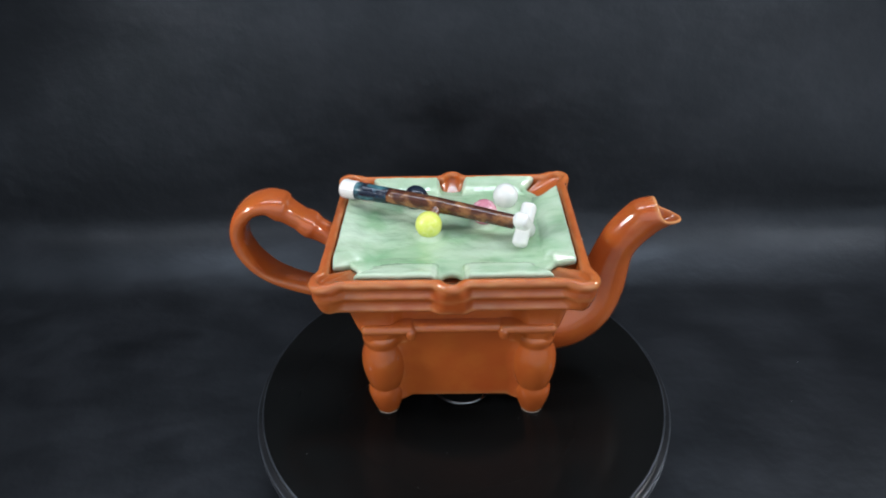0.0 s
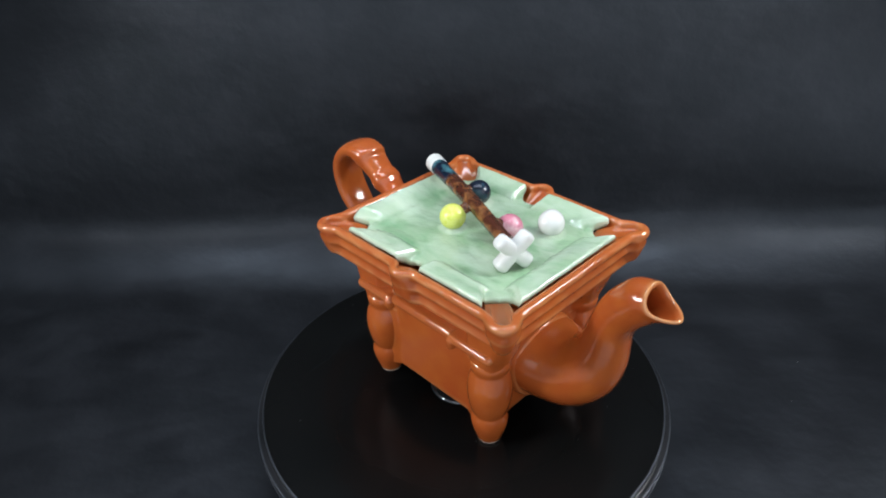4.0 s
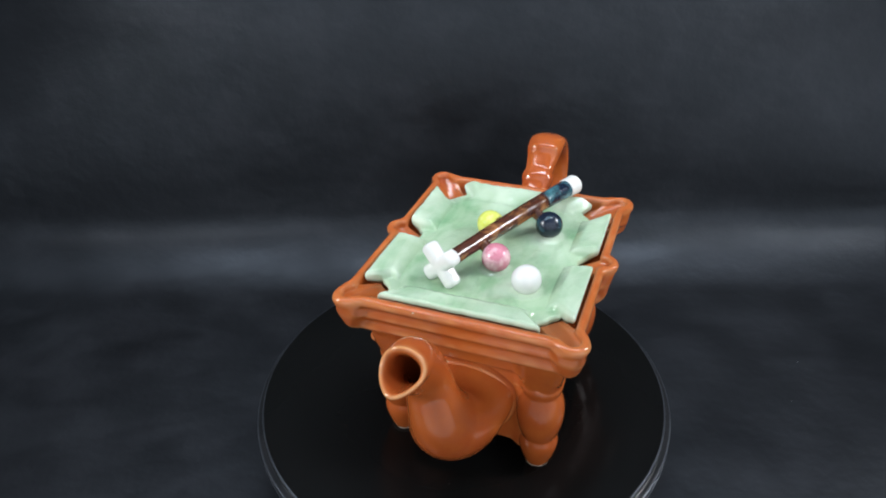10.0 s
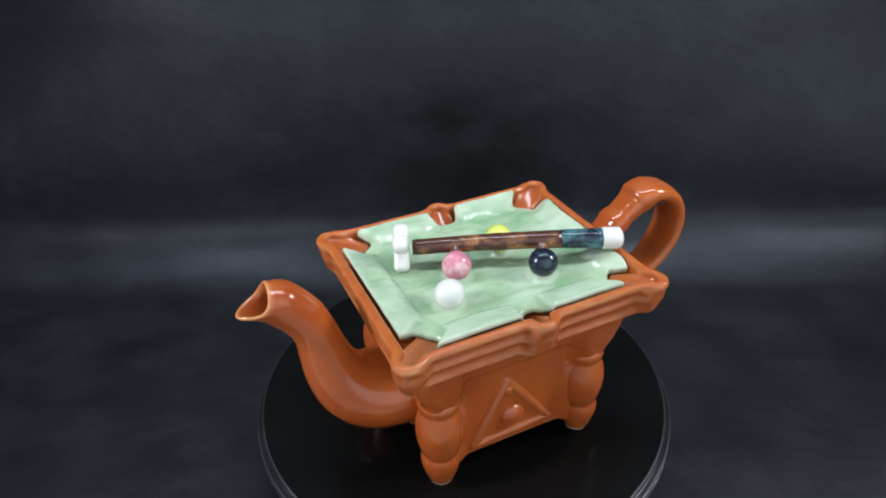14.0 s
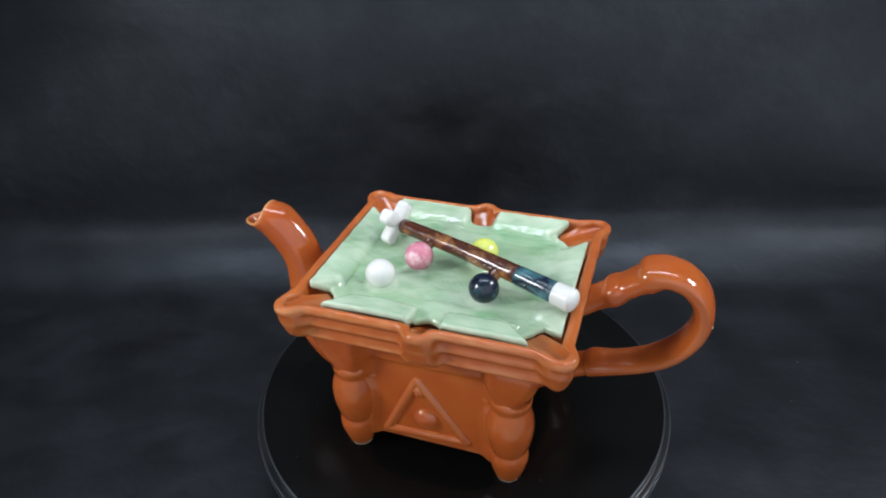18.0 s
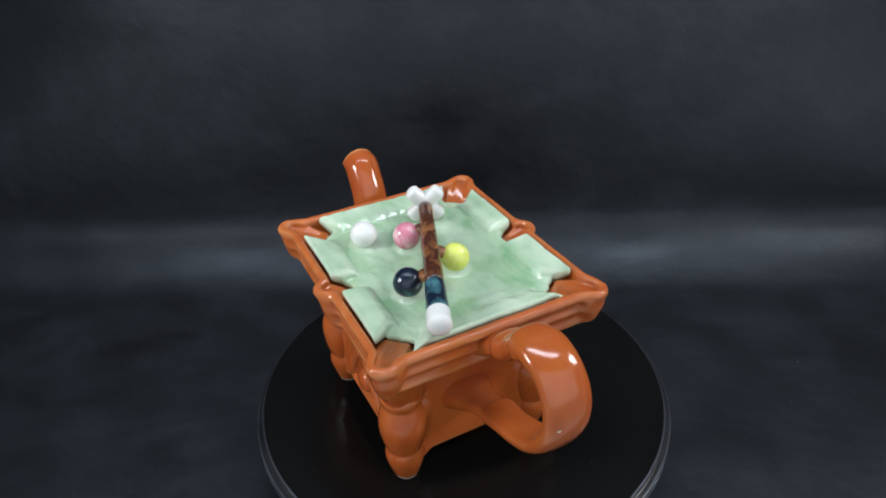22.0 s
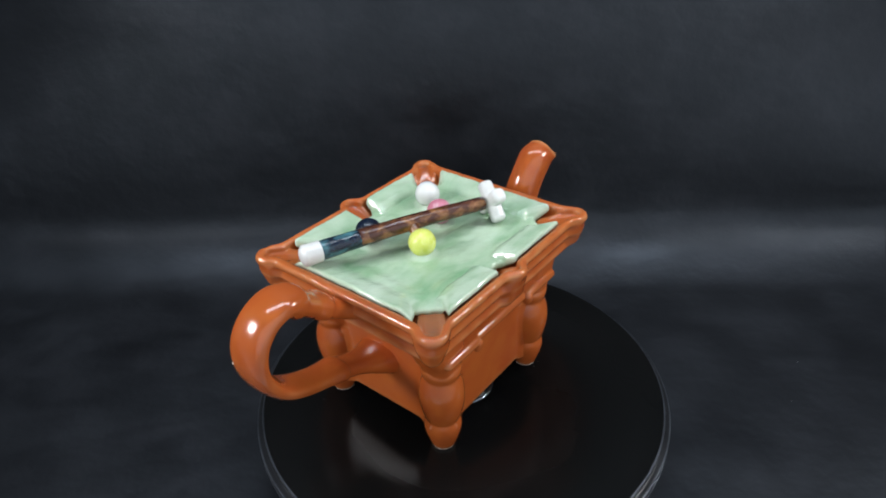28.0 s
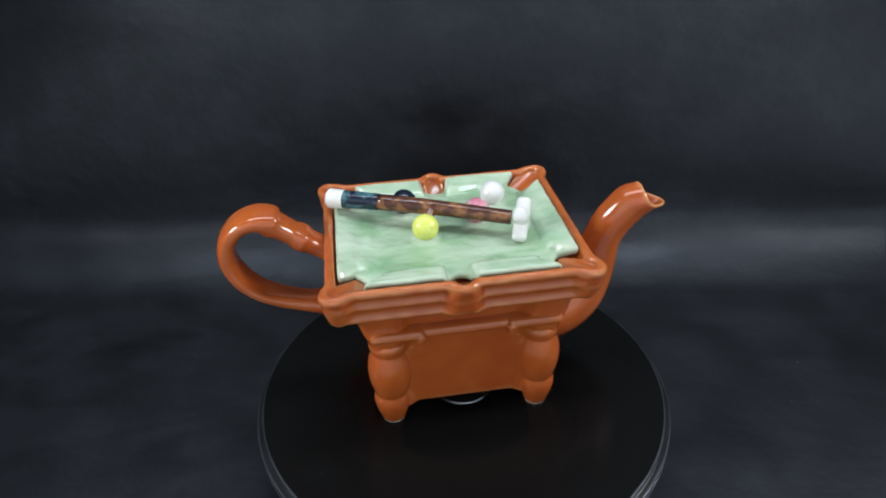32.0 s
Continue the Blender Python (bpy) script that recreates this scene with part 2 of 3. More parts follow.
# ---- teapot ----
teapot = tagged(new("teapot"), "novelty billiard-table teapot in orange-brown glaze with green lid, on the turntable", "teapot")
CX, CY = -3.5, 20.0
teapot.location = (CX * MM, CY * MM, 0)


def knob_places():
    for sx in (-1, 1):
        for sy in (-1, 1):
            yield sx * 67.9, sy * 57.5 + 0.5, 7.8
    yield -1.0, -58.6, 7.7
    yield -1.0, 59.6, 7.7


def rail_outer(x, y):
    d = box_field(x, y, 72.3, 61.2, 3)
    for kx, ky, r in knob_places():
        d = soft_min(d, math.hypot(x - kx, y - ky) - r, 4.0)
    return d


def rail_inner(x, y):
    d = box_field(x, y, 66.5, 56.5, 2)
    for kx, ky, r in knob_places():
        d = soft_min(d, math.hypot(x - kx * 0.975, y - ky * 0.975) - r * 0.56, 3.0)
    return d


def channel(x, y):
    """Place in the nearest pocket's mouth: along it (0 between its ends, outward) and across, and its half width."""
    ax, ay = abs(x) - 59.2, abs(y) - 49.0
    corner = (ax * 0.72 + ay * 0.694 + 2.2, ax * 0.694 - ay * 0.72, 8.9)
    middle = (abs(y) - 52.2, x + 1.4, 8.4)
    return corner if abs(x) > 30 else middle


def lid_field(x, y):
    d = box_field(x, y, 65.2, 55.2, 1.6)
    al, ac, half = channel(x, y)
    tongue = 6.4 - 0.03 * ac * ac if abs(x) <= 30 else 8.6 - 0.05 * (abs(ac) - 3.5) ** 2
    mouth = max(-al - tongue, abs(ac) - half + 0.02 * al * al * (al < 0))
    if abs(x) <= 30:
        mouth = math.hypot(ac, abs(y) - 54.0) - 8.0
    return -soft_min(-d, mouth, 1.6)


def smooth_inside(values, k):
    """A smooth closed line of radii that stays inside the given one."""
    n = len(values)
    low = [min(values[(i + d) % n] for d in range(-k, k + 1)) for i in range(n)]
    return [sum(low[(i + d) % n] for d in range(-k, k + 1)) / (2 * k + 1) for i in range(n)]


def build_rail():
    """The moulded cushion rail with its corner and middle pocket knobs."""
    n = 720
    lip = [(0, 103.4), (0.0, 107.4), (0.05, 108.9), (0.16, 109.8), (0.40, 110.3), (0.68, 110.2), (0.87, 109.6), (0.97, 108.5), (1, 107.3)]
    plain = [(1.0, 105.6), (2.6, 104.4), (3.2, 102.6), (2.6, 100.8), (1.7, 99.6), (1.9, 98.2), (3.6, 96.8), (4.6, 94.6), (4.2, 92.4), (3.2, 91.0),
             (3.2, 89.6), (4.6, 88.2), (8, 87.2), (18, 86.6)]
    # how far the corner blocks and the middle bosses stand back at those heights
    knob = [0.5, 0.9, 1.0, 1.1, 1.3, 1.6, 2.0, 2.5, 3.1, 3.8, 4.8, 6.4, 9.5, 18]
    boss = [0.4, 0.9, 1.4, 1.8, 2.1, 2.4, 2.7, 3.0, 3.4, 3.9, 4.8, 6.4, 10, 18]
    loops = [[] for _ in range(4 + len(lip) + len(plain))]
    under = smooth_inside([reach(lid_field, 2 * math.pi * (i + 0.5) / n) for i in range(n)], 8)
    for i in range(n):
        ang = 2 * math.pi * (i + 0.5) / n
        ro, ri = reach(rail_outer, ang), reach(rail_inner, ang)
        c, s = math.cos(ang), math.sin(ang)
        gaps = [math.hypot(c * ro - kx, s * ro - ky) - r for kx, ky, r in knob_places()]
        k, km = (1 - smoothstep(0.2, 2.6, min(g)) for g in (gaps[:4], gaps[4:]))
        wob = 0.25 * noise.noise(Vector((c * ro * 0.06, s * ro * 0.06, 3))) + 0.14 * noise.noise(Vector((c * ro * 0.22, s * ro * 0.22, 7)))
        rl = under[i]
        cup = max(k, km)
        dip = 99.5 + 4.8 * k + 2.0 * km
        col = [(rl * 0.8, 99.5), (rl + 1.0, 99.5), (rl + 1.5 + 1.2 * cup, dip), (max(ri - 0.8, rl + 3.0), dip + 0.4 + 1.6 * k + 3.6 * km)]
        pad_z = max(dip + 0.8 + 2.0 * k + 3.8 * km, 103.4)
        col += [(ri + (ro - ri) * u, max(z, pad_z - 3 * u) + wob) for u, z in [(0.0, pad_z)] + lip[1:]]
        for row, ((dp, zp), dk, db) in enumerate(zip(plain, knob, boss)):
            def moulding(x, y):
                d = box_field(x, y, 72.3 - dp, 61.2 - dp, 2.5)
                d = soft_min(d, box_field(abs(x) - 66.6, abs(y - 0.5) - 55.9, 8.9 - dk, 8.9 - dk, min(5.5, 8.8 - dk)) if dk < 8 else d + 9, 1.6)
                return soft_min(d, box_field(x + 1.0, abs(y - 0.5) - 57.0, 7.7 + min(1.5, 0.8 * db), max(9.4 - db, 0.5), min(6.5, max(9.3 - db, 0.4))), 4.0)
            r = reach(moulding, ang, 100.0)
            col.append((r if row else (r + ro - 0.6) / 2, zp))
        for ring, (r, z) in zip(loops, col):
            ring.append((c * r * MM, s * r * MM, z * MM))
    return loops_mesh(loops)


rail = part("rail", build_rail(), M_ORANGE, teapot, "moulded orange-brown table rail with rounded pocket knobs")
RAIL_WEAR = [0, 0, 0, 0, 0, 0.02, 0.10, 0.12, 0.05, 0.05, 0.12, 0.22, 0.18, 0.08, 0, 0, 0.05, 0.15, 0.1, 0, 0, 0.05, 0.18, 0.15, 0.05, 0, 0]
thin_glaze(rail, [min(0.6, 1.7 * v * max(0.0, 0.75 + 1.3 * noise.noise(Vector((9 * math.cos(a / 114.6), 9 * math.sin(a / 114.6), 0.6 * i)))))
                  for i, v in enumerate(RAIL_WEAR) for a in range(720)])
LEG = [(0, 2.75), (6.7, 2.75), (7.2, 3.2), (7.8, 5.0), (8.9, 8.4), (10.0, 12.2), (10.7, 15.8), (10.9, 18.4), (10.6, 20.8), (9.9, 22.8), (9.7, 23.6), (10.0, 24.4), (10.8, 27), (11.8, 30.5), (12.7, 36),
       (13.0, 41), (12.6, 46.4), (11.6, 50.8), (10.5, 53.6), (10.1, 54.8), (10.2, 55.8), (10.8, 57.2), (11.2, 59.5), (11.2, 64)]
LEG_AT = [(-42.2, -40.5), (-42.2, 40.9), (46.0, -41.0), (46.5, 40.6)]


def body_outline(z, ang):
    """How far the pot's wall lies from the middle at one height: the box, its apron under the rail, and the leg tops grown into it."""
    r = np.linspace(30.0, 100.0, 281)[None, :]
    x, y = r * np.cos(ang)[:, None], r * np.sin(ang)[:, None]

    def box(cx, cy, hx, hy, rad):
        qx, qy = np.abs(x - cx) - hx + rad, np.abs(y - cy) - hy + rad
        return np.hypot(np.maximum(qx, 0), np.maximum(qy, 0)) + np.minimum(np.maximum(qx, qy), 0) - rad

    def blend(a, b, k):
        h = np.maximum(k - np.abs(a - b), 0) / k
        return np.minimum(a, b) - h * h * k / 4

    out = 1.7 * smoothstep(69.6, 71.8, z) + 5.5 * smoothstep(77, 92, z) ** 1.5
    ends = 6.4 * smoothstep(64, 72, z)
    d = box(2 + 0.5 * max(ends - out, 0), 0, 47 + out + 0.5 * max(ends - out, 0), 43.5 + out, 3)
    girth = float(np.interp(z, [q[1] for q in LEG], [q[0] for q in LEG])) - 0.4
    for lx, ly in LEG_AT:
        if z < 57:
            d = d - 2.2 * np.clip(1 - (np.hypot(x - lx, y - ly) - girth) / 5.5, 0, 1) ** 2
        else:
            flare = smoothstep(60, 88, z)
            h = 10.4 + 0.5 * smoothstep(57, 60, z)
            ox, oy = math.copysign(6.0 * flare, lx), math.copysign(3.0 * flare, ly) + 2.4 * (ly < 0) * smoothstep(62, 68, z)
            d = blend(d, box(lx + ox * 0.5, ly + oy * 0.5, h + abs(ox) * 0.5, h + abs(oy) * 0.5, min(10.6, 10.3 - 3.8 * smoothstep(62, 72, z))), 5.0)
    inside = d < 0
    last = r.shape[1] - 1 - np.argmax(inside[:, ::-1], axis=1)
    rows = np.arange(len(ang))
    a, b = d[rows, last], d[rows, np.minimum(last + 1, r.shape[1] - 1)]
    return r[0, last] + 0.25 * a / (a - b + 1e-9)


def build_body():
    n = 600
    ang = 2 * np.pi * (np.arange(n) + 0.5) / n
    c, s = np.cos(ang), np.sin(ang)
    heights = [13.6, 14.6, 16.4, 18.5, 20.5, 22, 24, 27, 30, 34, 38, 42, 46, 49, 51.5, 53.5, 54.8, 55.8, 56.9, 57.2, 58.5, 60, 61.5, 63, 65, 67.5, 69.4, 70.2, 71, 72, 73.5, 76, 79, 82, 85, 88, 92]
    low = body_outline(16.4, ang)
    near = np.min([np.hypot(c * low - lx, s * low - ly) for lx, ly in LEG_AT], axis=0)
    sag = 1.6 * np.array([1 - smoothstep(11, 17, v) for v in near])
    rings = [(low * 0.6, 15.0), (low - 3.2, 13.6 - sag), (low - 1.4, 13.5 - sag), (low - 0.4, 14.1 - sag * 0.9)]
    rings += [(body_outline(z, ang), z - sag * max(0.0, (22 - z) / 10) * 0.75) for z in heights[1:]]
    return loops_mesh([[(a * p * MM, b * p * MM, h * MM) for a, b, p, h in zip(c, s, ring, np.broadcast_to(level, n))] for ring, level in rings], True, True)


part("body", build_body(), M_ORANGE, teapot, "box-shaped orange-brown pot body with an apron under the rail")

first_leg = part("leg", lathe(LEG, 48), M_ORANGE, teapot, "turned baluster leg")
pad = part("foot_pad", lathe([(0, 2.0), (6.4, 2.0), (6.8, 2.15), (6.9, 2.72), (0, 2.72)], 32), M_CLAY, first_leg, "pale unglazed foot")
first_leg.location = (LEG_AT[0][0] * MM, LEG_AT[0][1] * MM, 0)
for lx, ly in LEG_AT[1:]:
    o = new("leg", first_leg.data)
    o.parent, o.location = teapot, (lx * MM, ly * MM, 0)
    tagged(o, "turned baluster leg")
    f = new("foot_pad", pad.data)
    f.parent = o
    tagged(f, "pale unglazed foot")


def build_ledge():
    """The round bead along the apron's lower edge on the plain long side, stepped up over the legs."""
    bm = rounded_box(-52.0, -22.0, -54.2, -42, 68.6, 75.0, 3.1, 6)
    merge(bm, rounded_box(24.6, 56.4, -54.2, -42, 68.6, 75.0, 3.1, 6))
    merge(bm, rounded_box(-29, 31.5, -51.8, -42, 67.8, 74.2, 3.1, 6))
    return bm


ledge = part("ledge", build_ledge(), M_ORANGE, teapot, "round moulded bead under the rail")
for kx in (-24.3, 27.2):
    part("ledge_knob", capsule((kx, -51.9, 70.4), (kx, -51.7, 67.4), 3.2, 2.8), M_ORANGE, ledge)


def build_triangle():
    y = 42.9
    a, b, c = (8, y - 0.4, 59.5), (27.2, y - 0.4, 19.4), (-19, y - 0.4, 21.4)
    bm = capsule(a, b, 2.9, 3.0)
    merge(bm, capsule(b, c, 3.0, 3.0))
    merge(bm, capsule(c, a, 3.0, 2.9))
    return bm


rack = part("triangle_relief", build_triangle(), M_ORANGE, teapot, "raised ball-rack triangle on the long side")
dome = bmesh.new()
bmesh.ops.create_uvsphere(dome, u_segments=28, v_segments=16, radius=1)
for v in dome.verts:
    v.co = Vector((4.0 + v.co.x * 7.6, 43.0 + v.co.y * 4.6, 32 + max(v.co.z, -0.45) * 7.6)) * MM
part("ball_relief", dome, M_ORANGE, rack)
part("peg_relief", capsule((7.6, 43.2, 53.5), (7.2, 43.2, 51.5), 3.0, 3.1), M_ORANGE, rack)


def build_spout():
    rows = [(42, -0.2, 41, 2, 26.4, 27.4), (57, 0.0, 40.6, 9, 24.0, 26.0), (70.8, 0.2, 43.8, 28, 22.0, 23.2), (82.8, -0.2, 53.6, 50, 18.4, 19.2), (89.4, -0.8, 67, 69, 15.0, 15.2),
            (92.4, -2, 80, 76, 12.7, 12.8), (95.0, -3, 92, 68, 11.4, 11.4), (99.8, -3.7, 102.5, 59, 11.6, 10.9), (109.1, -4.2, 113.35, 53, 12.0, 10.8), (115.1, -4.3, 116.75, 51.4, 12.2, 10.6), (121.4, -4.4, 118.8, 52, 11.3, 10.2)]
    st = spline(rows, 6)
    def scoop(ring, r, amount):
        """Draws a ring back where the mouth's sides dip between brow and lip."""
        t = radians(r[3])
        out = []
        for i, (px, py, pz) in enumerate(ring):
            c = math.cos(2 * math.pi * i / len(ring))
            back = amount * (1 - abs(c) ** 1.6) * (1.0 + 0.35 * c) * MM
            out.append((px - math.cos(t) * back, py, pz - math.sin(t) * back))
        return out

    k = len(st)
    loops = [scoop(section(*r, n=44, egg=0.30 * smoothstep(42, 60, i) + 0.26 * (1 - smoothstep(3, 20, i))), r, 4.4 * smoothstep(k - 16, k - 1, i)) for i, r in enumerate(st)]
    x, y, z, tau, a, b = rows[-1]
    for push, cut in ((0.7, 0.35), (1.0, 0.9), (0.9, 1.6), (-0.3, 2.4), (-3.0, 3.2)):
        loops.append(scoop(section(x + push * 0.61, y, z + push * 0.79, tau, a - cut, b - cut, n=44, egg=0.30), rows[-1], 4.4))
    for r in st[-14:14:-4]:
        loops.append(section(r[0], r[1], r[2], r[3], r[4] - 3.6, r[5] - 3.4, n=44))
    return loops_mesh(loops, True, True)


collar_rows = [(44, 0, 40, 0, 27.0, 29.0), (50.6, 0, 40, 0, 26.2, 28.2), (52.2, 0, 40, 0, 25.6, 27.4), (53.0, 0, 40, 0, 24.8, 26.6), (53.0, 0, 40, 0, 23.8, 25.6), (51.6, 0, 40, 0, 20, 21)]
part("spout_collar", loops_mesh([section(*r, n=48, egg=0.15) for r in collar_rows], True, True), M_ORANGE, teapot, "raised collar round the spout's root")
spout_bm = build_spout()
spout = part("spout", spout_bm, M_ORANGE, teapot, "curved orange-brown spout with an open lip")
rings = len(spout.data.vertices) // 44
thin_glaze(spout, [v for i in range(rings) for v in [(0.0, 0.10, 0.35, 0.75, 0.7, 0.35, 0.1, 0.0)[min(max(i - 58, 0), 7)]] * 44])


def build_handle():
    rows = [(-60, 2, 95.4, 160, 8.0, 13.0), (-68, 2, 98.6, 155, 6.4, 10.2), (-75, 2, 102.4, 150, 5.6, 8.4), (-80.5, 2, 106.0, 146, 5.8, 8.8), (-83.8, 2, 108.6, 145, 6.9, 10.0), (-86.8, 2, 110.8, 144, 6.7, 9.8), (-89.6, 2, 112.9, 144, 5.9, 9.1), (-92.5, 2, 115.2, 144, 5.9, 9.4),
            (-97, 2, 118.8, 146, 6.2, 10.2), (-99.6, 2, 121.2, 148, 8.0, 11.0), (-103, 2, 123.2, 158, 7.2, 11.4), (-108.6, 2, 124.6, 184, 5.7, 11.6), (-117.4, 2, 121.8, 212, 5.2, 11.4), (-124.6, 2, 114.2, 242, 5.2, 11.4),
            (-127.4, 2.2, 104.2, 263, 5.1, 11.4), (-126.1, 2.5, 93.8, 280, 4.8, 11.3), (-120.8, 2.8, 83.6, 300, 4.4, 11.2), (-112.8, 3.1, 75.2, 318, 4.2, 10.4), (-102, 3.4, 68.8, 334, 4.5, 9.4), (-89, 3.6, 64, 345, 5.0, 8.8),
            (-80, 3.6, 61.8, 341, 5.8, 9.4), (-76.5, 3.6, 60.4, 340, 5.7, 9.2), (-74, 3.6, 59.3, 339, 4.9, 8.4), (-62, 3.6, 54, 338, 5.4, 9.0), (-52, 3.6, 50, 338, 7.5, 12.6), (-42, 3.6, 47, 342, 11, 16)]
    return loops_mesh([section(*r, n=44, power=2.4) for r in spline(rows, 6)], True, True)


handle = part("handle", build_handle(), M_ORANGE, teapot, "looped orange-brown strap handle")


chip = bmesh.new()
bmesh.ops.create_uvsphere(chip, u_segments=14, v_segments=8, radius=1)
for v in chip.verts:
    v.co = Vector((v.co.x * 0.5, v.co.y * 1.1, v.co.z * 0.5)) * MM
handle_chip = part("chip", chip, M_CLAY, handle, "small pale chip in the glaze")
handle_chip.location = (-131.7 * MM, 8.9 * MM, 101.8 * MM)
for cx, cy, cz in ((71.6, -19.5, 108.9), (70.4, 21.0, 109.6)):
    o = new("chip", handle_chip.data)
    o.parent, o.location, o.rotation_euler = rail, (cx * MM, cy * MM, cz * MM), (0.3, 0.5, 0.2)
    o.scale = (1.0, 0.6, 1.0)
    tagged(o, "small pale chip in the glaze")


for piece in teapot.children_recursive:
    if piece.type == "MESH" and piece.data.materials[0] == M_ORANGE:
        broken_edges(piece)


# ---- lid ----
def pocket_gap(x, y):
    """How far outside the nearest pocket's sunken tongue a place lies."""
    al, ac, half = channel(x, y)
    half -= 1.0
    wide, deep = abs(ac) - half + 3.2, -al - 11.5
    return math.hypot(max(wide, 0), max(deep, 0)) - 3.2


BALLS = [(-14.2, -7.5), (32.0, 26.0), (-23.0, 24.4), (18.1, 5.8)]
LID_FLOOR = 106.0
PAD = 16.0


def lid_height(x, y):
    edge = -soft_min(65.2 - abs(x), 55.2 - abs(y), 7.0)
    edge += 1.1 * noise.noise(Vector((x * 0.06, y * 0.06, 8.0))) * smoothstep(-4, -9, edge)
    gap = pocket_gap(x, y)
    # cushions: flat faces that climb outward, rolled over to the bed along their inner edge and ends
    inner = edge + PAD
    soft = smoothstep(28, 48, -x) * smoothstep(-4, 4, (abs(x) - 65.2) - (abs(y) - 55.2))
    roll = min(1.0, max(0.0, soft_min(inner + 2 * soft, 1.6 * (gap + 0.9), 2.5) / (5.6 + 6 * soft)))
    rise = (3.5 - 0.9 * soft) * ((0.6 - 0.6 * soft) * math.sqrt(1 - (1 - roll) ** 2) + (0.4 + 0.6 * soft) * smoothstep(0, 1, roll)) + 2.5 * roll * min(1.0, max(0.0, inner / PAD))
    rise += 1.0 * smoothstep(-PAD - 9, -PAD, edge) * smoothstep(-1.0, 6.0, gap) * (1 - roll)
    al = channel(x, y)[0]
    rise -= 0.9 * smoothstep(-16.0, -3.0, al) * (1 - smoothstep(-2.6, 0.2, gap))
    wave = 0.55 * noise.noise(Vector((x * 0.06, y * 0.10, 1.0))) + 0.4 * noise.noise(Vector((x * 0.16, y * 0.22, 5.0))) + 0.12 * noise.noise(Vector((x * 0.5, y * 0.6, 2.0)))
    for bx, by in BALLS:
        d = math.hypot(x - bx, y - by)
        if d < 10:
            wave += 2.0 * (1 - smoothstep(4.5, 9.8, d))
    return LID_FLOOR + rise + wave


def pale(x, y):
    """Pale glaze that ran down round the balls."""
    return max(0.4 * (1 - smoothstep(6.5, 10.5, math.hypot(x - bx, y - by))) for bx, by in BALLS)


def build_lid():
    n, m, outer = 960, 120, 24
    loops, thin = [[] for _ in range(m + 5)], [[] for _ in range(m + 5)]
    edge_r = [reach(lid_field, 2 * math.pi * i / n) for i in range(n)]
    even = smooth_inside(edge_r, 14)
    for i in range(n):
        ang = 2 * math.pi * i / n
        c, s = math.cos(ang), math.sin(ang)
        R, inner_r = edge_r[i], even[i] - 2.5
        col = []
        for j in range(m):
            if j < m - outer:
                r = inner_r * (0.02 + 0.98 * (j / (m - outer)) ** 0.85)
            else:
                r = inner_r + (R - inner_r) * (j - m + outer) / (outer - 1)
            drop = (1 - (R - r) / 1.4) ** 2 if R - r < 1.4 else 0
            col.append((r, lid_height(c * r, s * r) - 0.9 * drop))
        zt = col[-1][1]
        col += [(R + 0.2, zt - 0.8), (R + 0.1, zt - 2.0), (R - 0.6, zt - 2.8), (R * 0.9, 102.2), (0.5, 102.2)]
        for ring, (r, z) in zip(loops, col):
            ring.append((c * r * MM, s * r * MM, z * MM))
        for ring, (r, z) in zip(thin, col):
            gap = pocket_gap(c * r, s * r)
            worn = 0.55 * (1 - smoothstep(0.0, 1.3, R - r)) * (0.2 + 0.8 * smoothstep(-0.5, 1.0, gap))
            edge = max(abs(c * r) - 65.2, abs(s * r) - 55.2)
            lobe = smoothstep(-PAD - 1, -PAD + 4, edge) * smoothstep(-0.8, 0.6, gap)
            lobe *= 0.75 + 0.8 * noise.noise(Vector((c * r * 0.09, s * r * 0.09, 4.0)))
            worn = max(worn, lobe * (0.36 + 0.25 * math.exp(-(gap - 0.9) ** 2 / 0.7)))
            ring.append(max(worn, pale(c * r, s * r)))
    return loops_mesh(loops, True, True), [v for ring in thin for v in ring]


lid_bm, lid_thin = build_lid()
lid = part("lid", lid_bm, M_GREEN, teapot, "pale green glazed lid like a cushioned billiard cloth")
thin_glaze(lid, lid_thin)


def ball(x, y, z, mat, label, r=7.7):
    bm = bmesh.new()
    bmesh.ops.create_uvsphere(bm, u_segments=40, v_segments=24, radius=r * MM)
    for v in bm.verts:
        v.co *= 1 + 0.025 * noise.noise(v.co * 130 + Vector((x, y, 0)))
    ob = part("ball", bm, mat, lid, label)
    ob.location = ((x - CX) * MM, (y - CY) * MM, z * MM)
    return ob


ball(-17.7, 12.5, 113.0, M_YELLOW, "glossy yellow ball")
ball(28.5, 46.0, 112.6, M_WHITE, "glossy white ball")
ball(-26.5, 44.4, 113.2, M_NAVY, "glossy navy-black ball")
ball(14.6, 25.8, 113.0, M_PINK, "mottled pink ball")

TIP, HEAD = Vector((-68.5 - CX, 48.2 - CY, 118.2)), Vector((33.0 - CX, 5.0 - CY, 117.6))
AXIS = (HEAD - TIP).normalized()


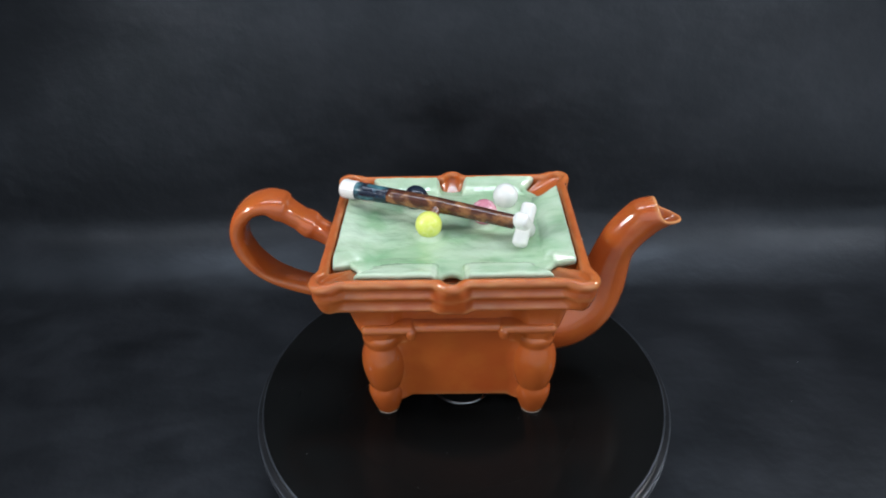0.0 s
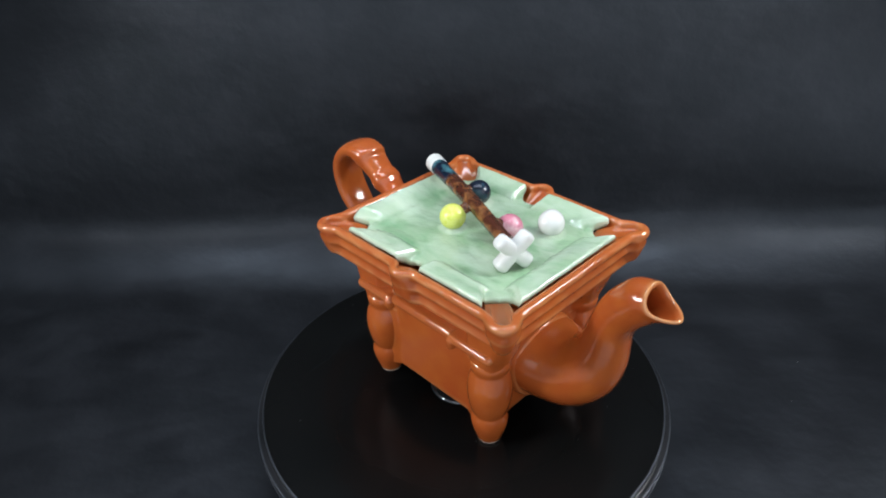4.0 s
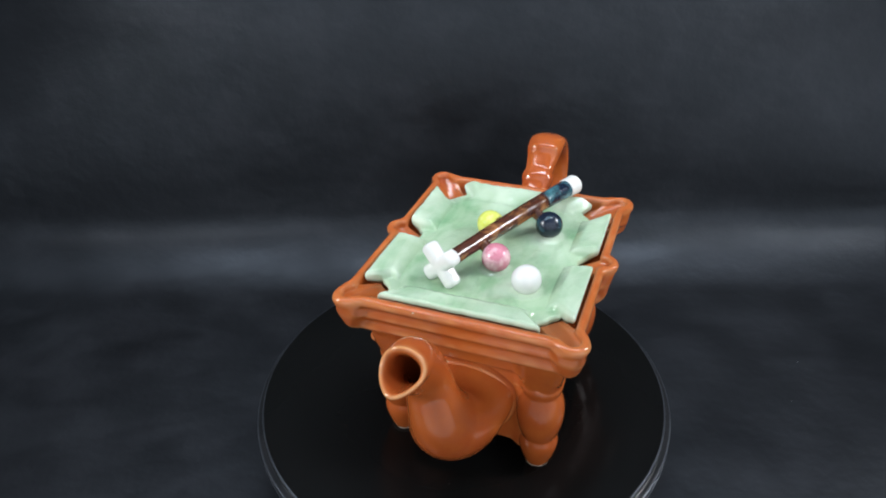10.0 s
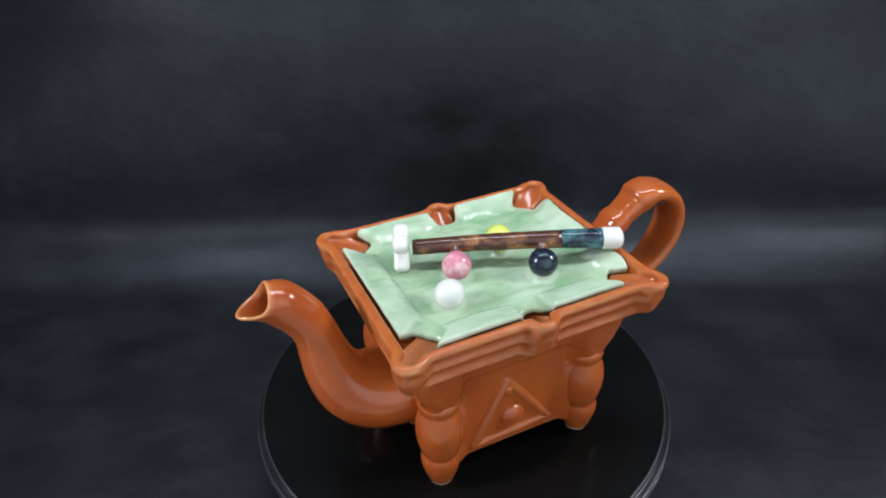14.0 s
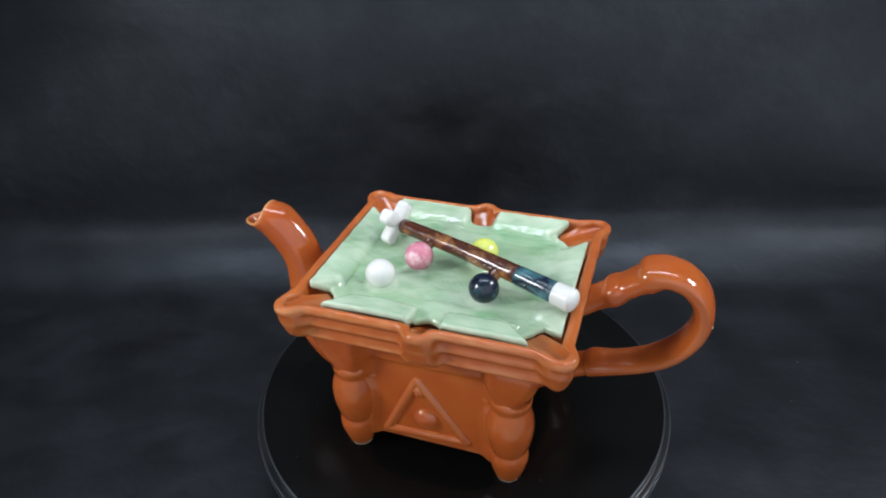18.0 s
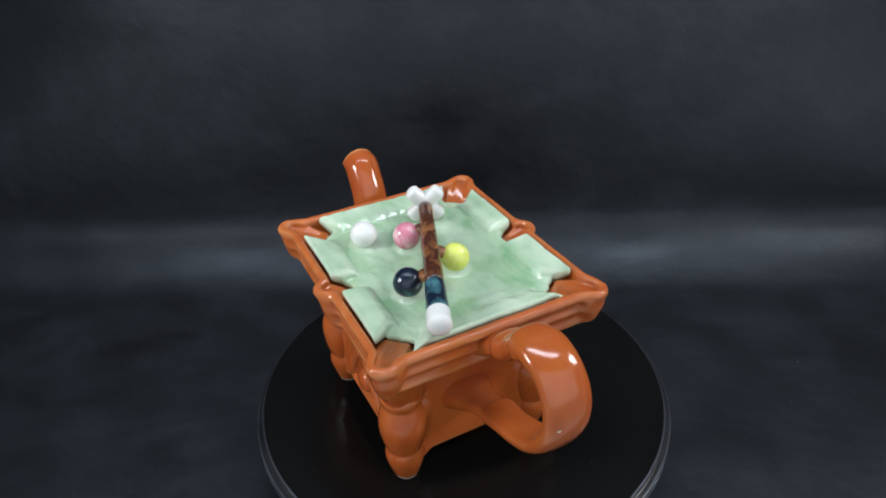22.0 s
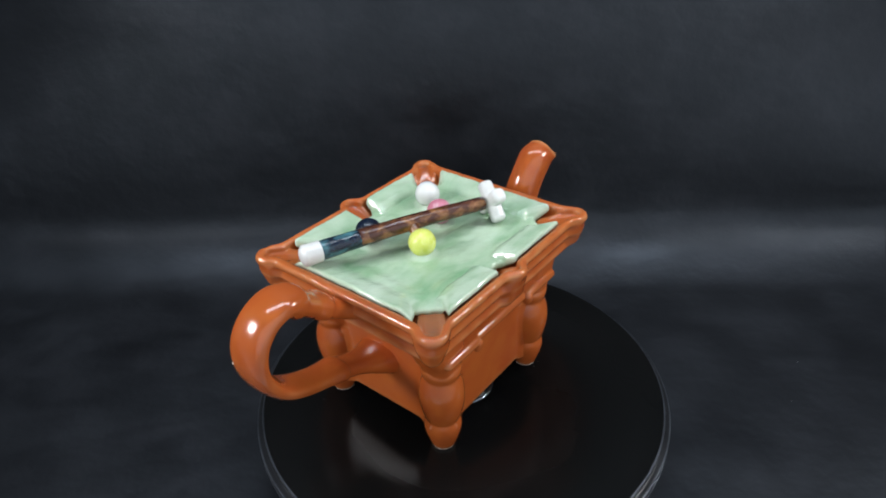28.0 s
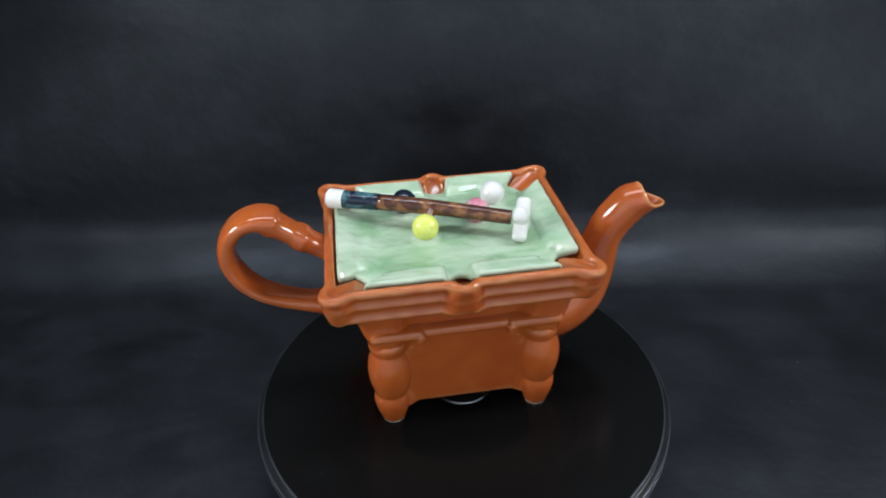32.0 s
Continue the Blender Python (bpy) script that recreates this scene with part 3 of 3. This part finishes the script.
def rod(d0, d1, r0, r1, cap0=False, cap1=False, n=32, bend=0.0):
    u = AXIS.cross(Vector((0, 0, 1))).normalized()
    v = u.cross(AXIS)
    rows = []
    steps = 24
    if cap0:
        rows += [(d0 - r0 * 0.55 * math.cos(a), r0 * math.sin(a)) for a in (0.12, 0.45, 0.8, 1.15, 1.4)]
    for i in range(steps + 1):
        t = i / steps
        rows.append((d0 + (d1 - d0) * t, r0 + (r1 - r0) * t))
    loops = []
    for d, r in rows:
        w = 1 + 0.025 * noise.noise(Vector((d * 0.12, 2, 0)))
        c = TIP + AXIS * d + Vector((0, 0, 1)) * bend * math.sin(math.pi * min(1, max(0, d / 108)))
        loops.append([tuple((c + (u * math.cos(2 * math.pi * i / n) + v * math.sin(2 * math.pi * i / n)) * r * w) * MM) for i in range(n)])
    return loops_mesh(loops, True, True)


cue = part("cue_stick", rod(28.5, 108, 4.9, 4.1, bend=1.2), M_BROWN, lid, "mottled brown glazed cue shaft")
part("cue_grip", rod(6.4, 29, 5.5, 5.0, bend=1.2), M_GRIP, lid, "dark blue-black cue grip")
part("cue_tip", rod(-1.4, 7, 6.0, 5.8, cap0=True, bend=1.2), M_WHITE, lid, "white rounded cue end")


for bx, by in BALLS[::2] + BALLS[3:]:
    spot = Vector((bx, by, 113.0))
    on_axis = TIP + AXIS * (spot - TIP).dot(AXIS) + Vector((0, 0, 1.2))
    part("glaze_bridge", capsule(on_axis.lerp(spot, 0.25), on_axis.lerp(spot, 0.55), 3.4, 3.2), M_BROWN, lid, "brown glaze run from the cue onto a ball")


def build_cross():
    side = AXIS.cross(Vector((0, 0, 1))).normalized()
    up = Vector((0, 0, 1))
    c = Vector((36.2 - CX, 3.2 - CY, 117.2))
    bm = bmesh.new()
    for s in (1, -1):
        d = (side * s + up).normalized()
        e = AXIS.cross(d)
        piece = rounded_box(-12.9, 13.0, -3.3, 3.3, -4.2, 4.2, 2.8, 6)
        for v in piece.verts:
            p = v.co / MM
            v.co = (c + d * p.x + e * p.y * (1 + 0.028 * abs(p.x)) + AXIS * p.z) * MM
        merge(bm, piece)
    return bm


part("cue_rest", build_cross(), M_WHITE, lid, "white cross-shaped cue rest")


# ---- dust ----
def dust(name, places, size, mat, parent=None, label=""):
    """Tiny lint flecks lying on a surface."""
    bm = bmesh.new()
    rnd = random.Random(4)
    for x, y, z in places:
        m = Matrix.Translation((x, y, z + size * 0.3)) @ Matrix.Rotation(rnd.uniform(0, 3.1), 4, "Z") @ Matrix.Diagonal((size * rnd.uniform(0.7, 2.0), size * 0.6, size * 0.4, 1))
        bmesh.ops.create_icosphere(bm, subdivisions=1, radius=1, matrix=m)
    ob = part(name, bm, mat, parent, label)
    return ob


M_LINT = material("lint", (0.30, 0.29, 0.28), 0.9, second=(0.2, 0.2, 0.2), scale=400)
rnd = random.Random(9)
flecks = []
while len(flecks) < 30:
    a, r = rnd.uniform(0, 2 * math.pi), 0.120 * math.sqrt(rnd.uniform(0.1, 1))
    flecks.append((r * math.cos(a), r * math.sin(a), 0.0))
tagged(dust("dust_flecks", flecks, 0.00023, M_LINT, plate), kind="stuff")
floor_flecks = [(0.2242, 0.0128, FLOOR_Z), (0.300, 0.012, FLOOR_Z), (0.245, 0.052, FLOOR_Z)]
tagged(dust("lint_flecks", floor_flecks, 0.0005, M_LINT), "scattered pale lint flecks on the black backdrop sheet", "lint", kind="stuff")


# ---- movement ----
def motions():
    """The turntable's top and the teapot on it go round once, at an even pace."""
    ts = np.arange(0, 33, 4.0)
    turn = [0, -44.5, -88.4, -132.1, -175.9, -219.7, -263.45, -307.05, -350.45]
    pot_rows, plate_rows = [], []
    for i in range(65):
        t = 0.5 * i
        a = float(np.interp(t, ts, turn))
        r = Matrix.Rotation(radians(a), 4, "Z")
        pot_rows.append((t, r @ Matrix.Translation((CX * MM, CY * MM, 0))))
        plate_rows.append((t, Matrix.Translation((0, 0, (LIFT + PLATE_Z) * MM)) @ r))
    walk(teapot, pot_rows)
    walk(plate, plate_rows)


motions()
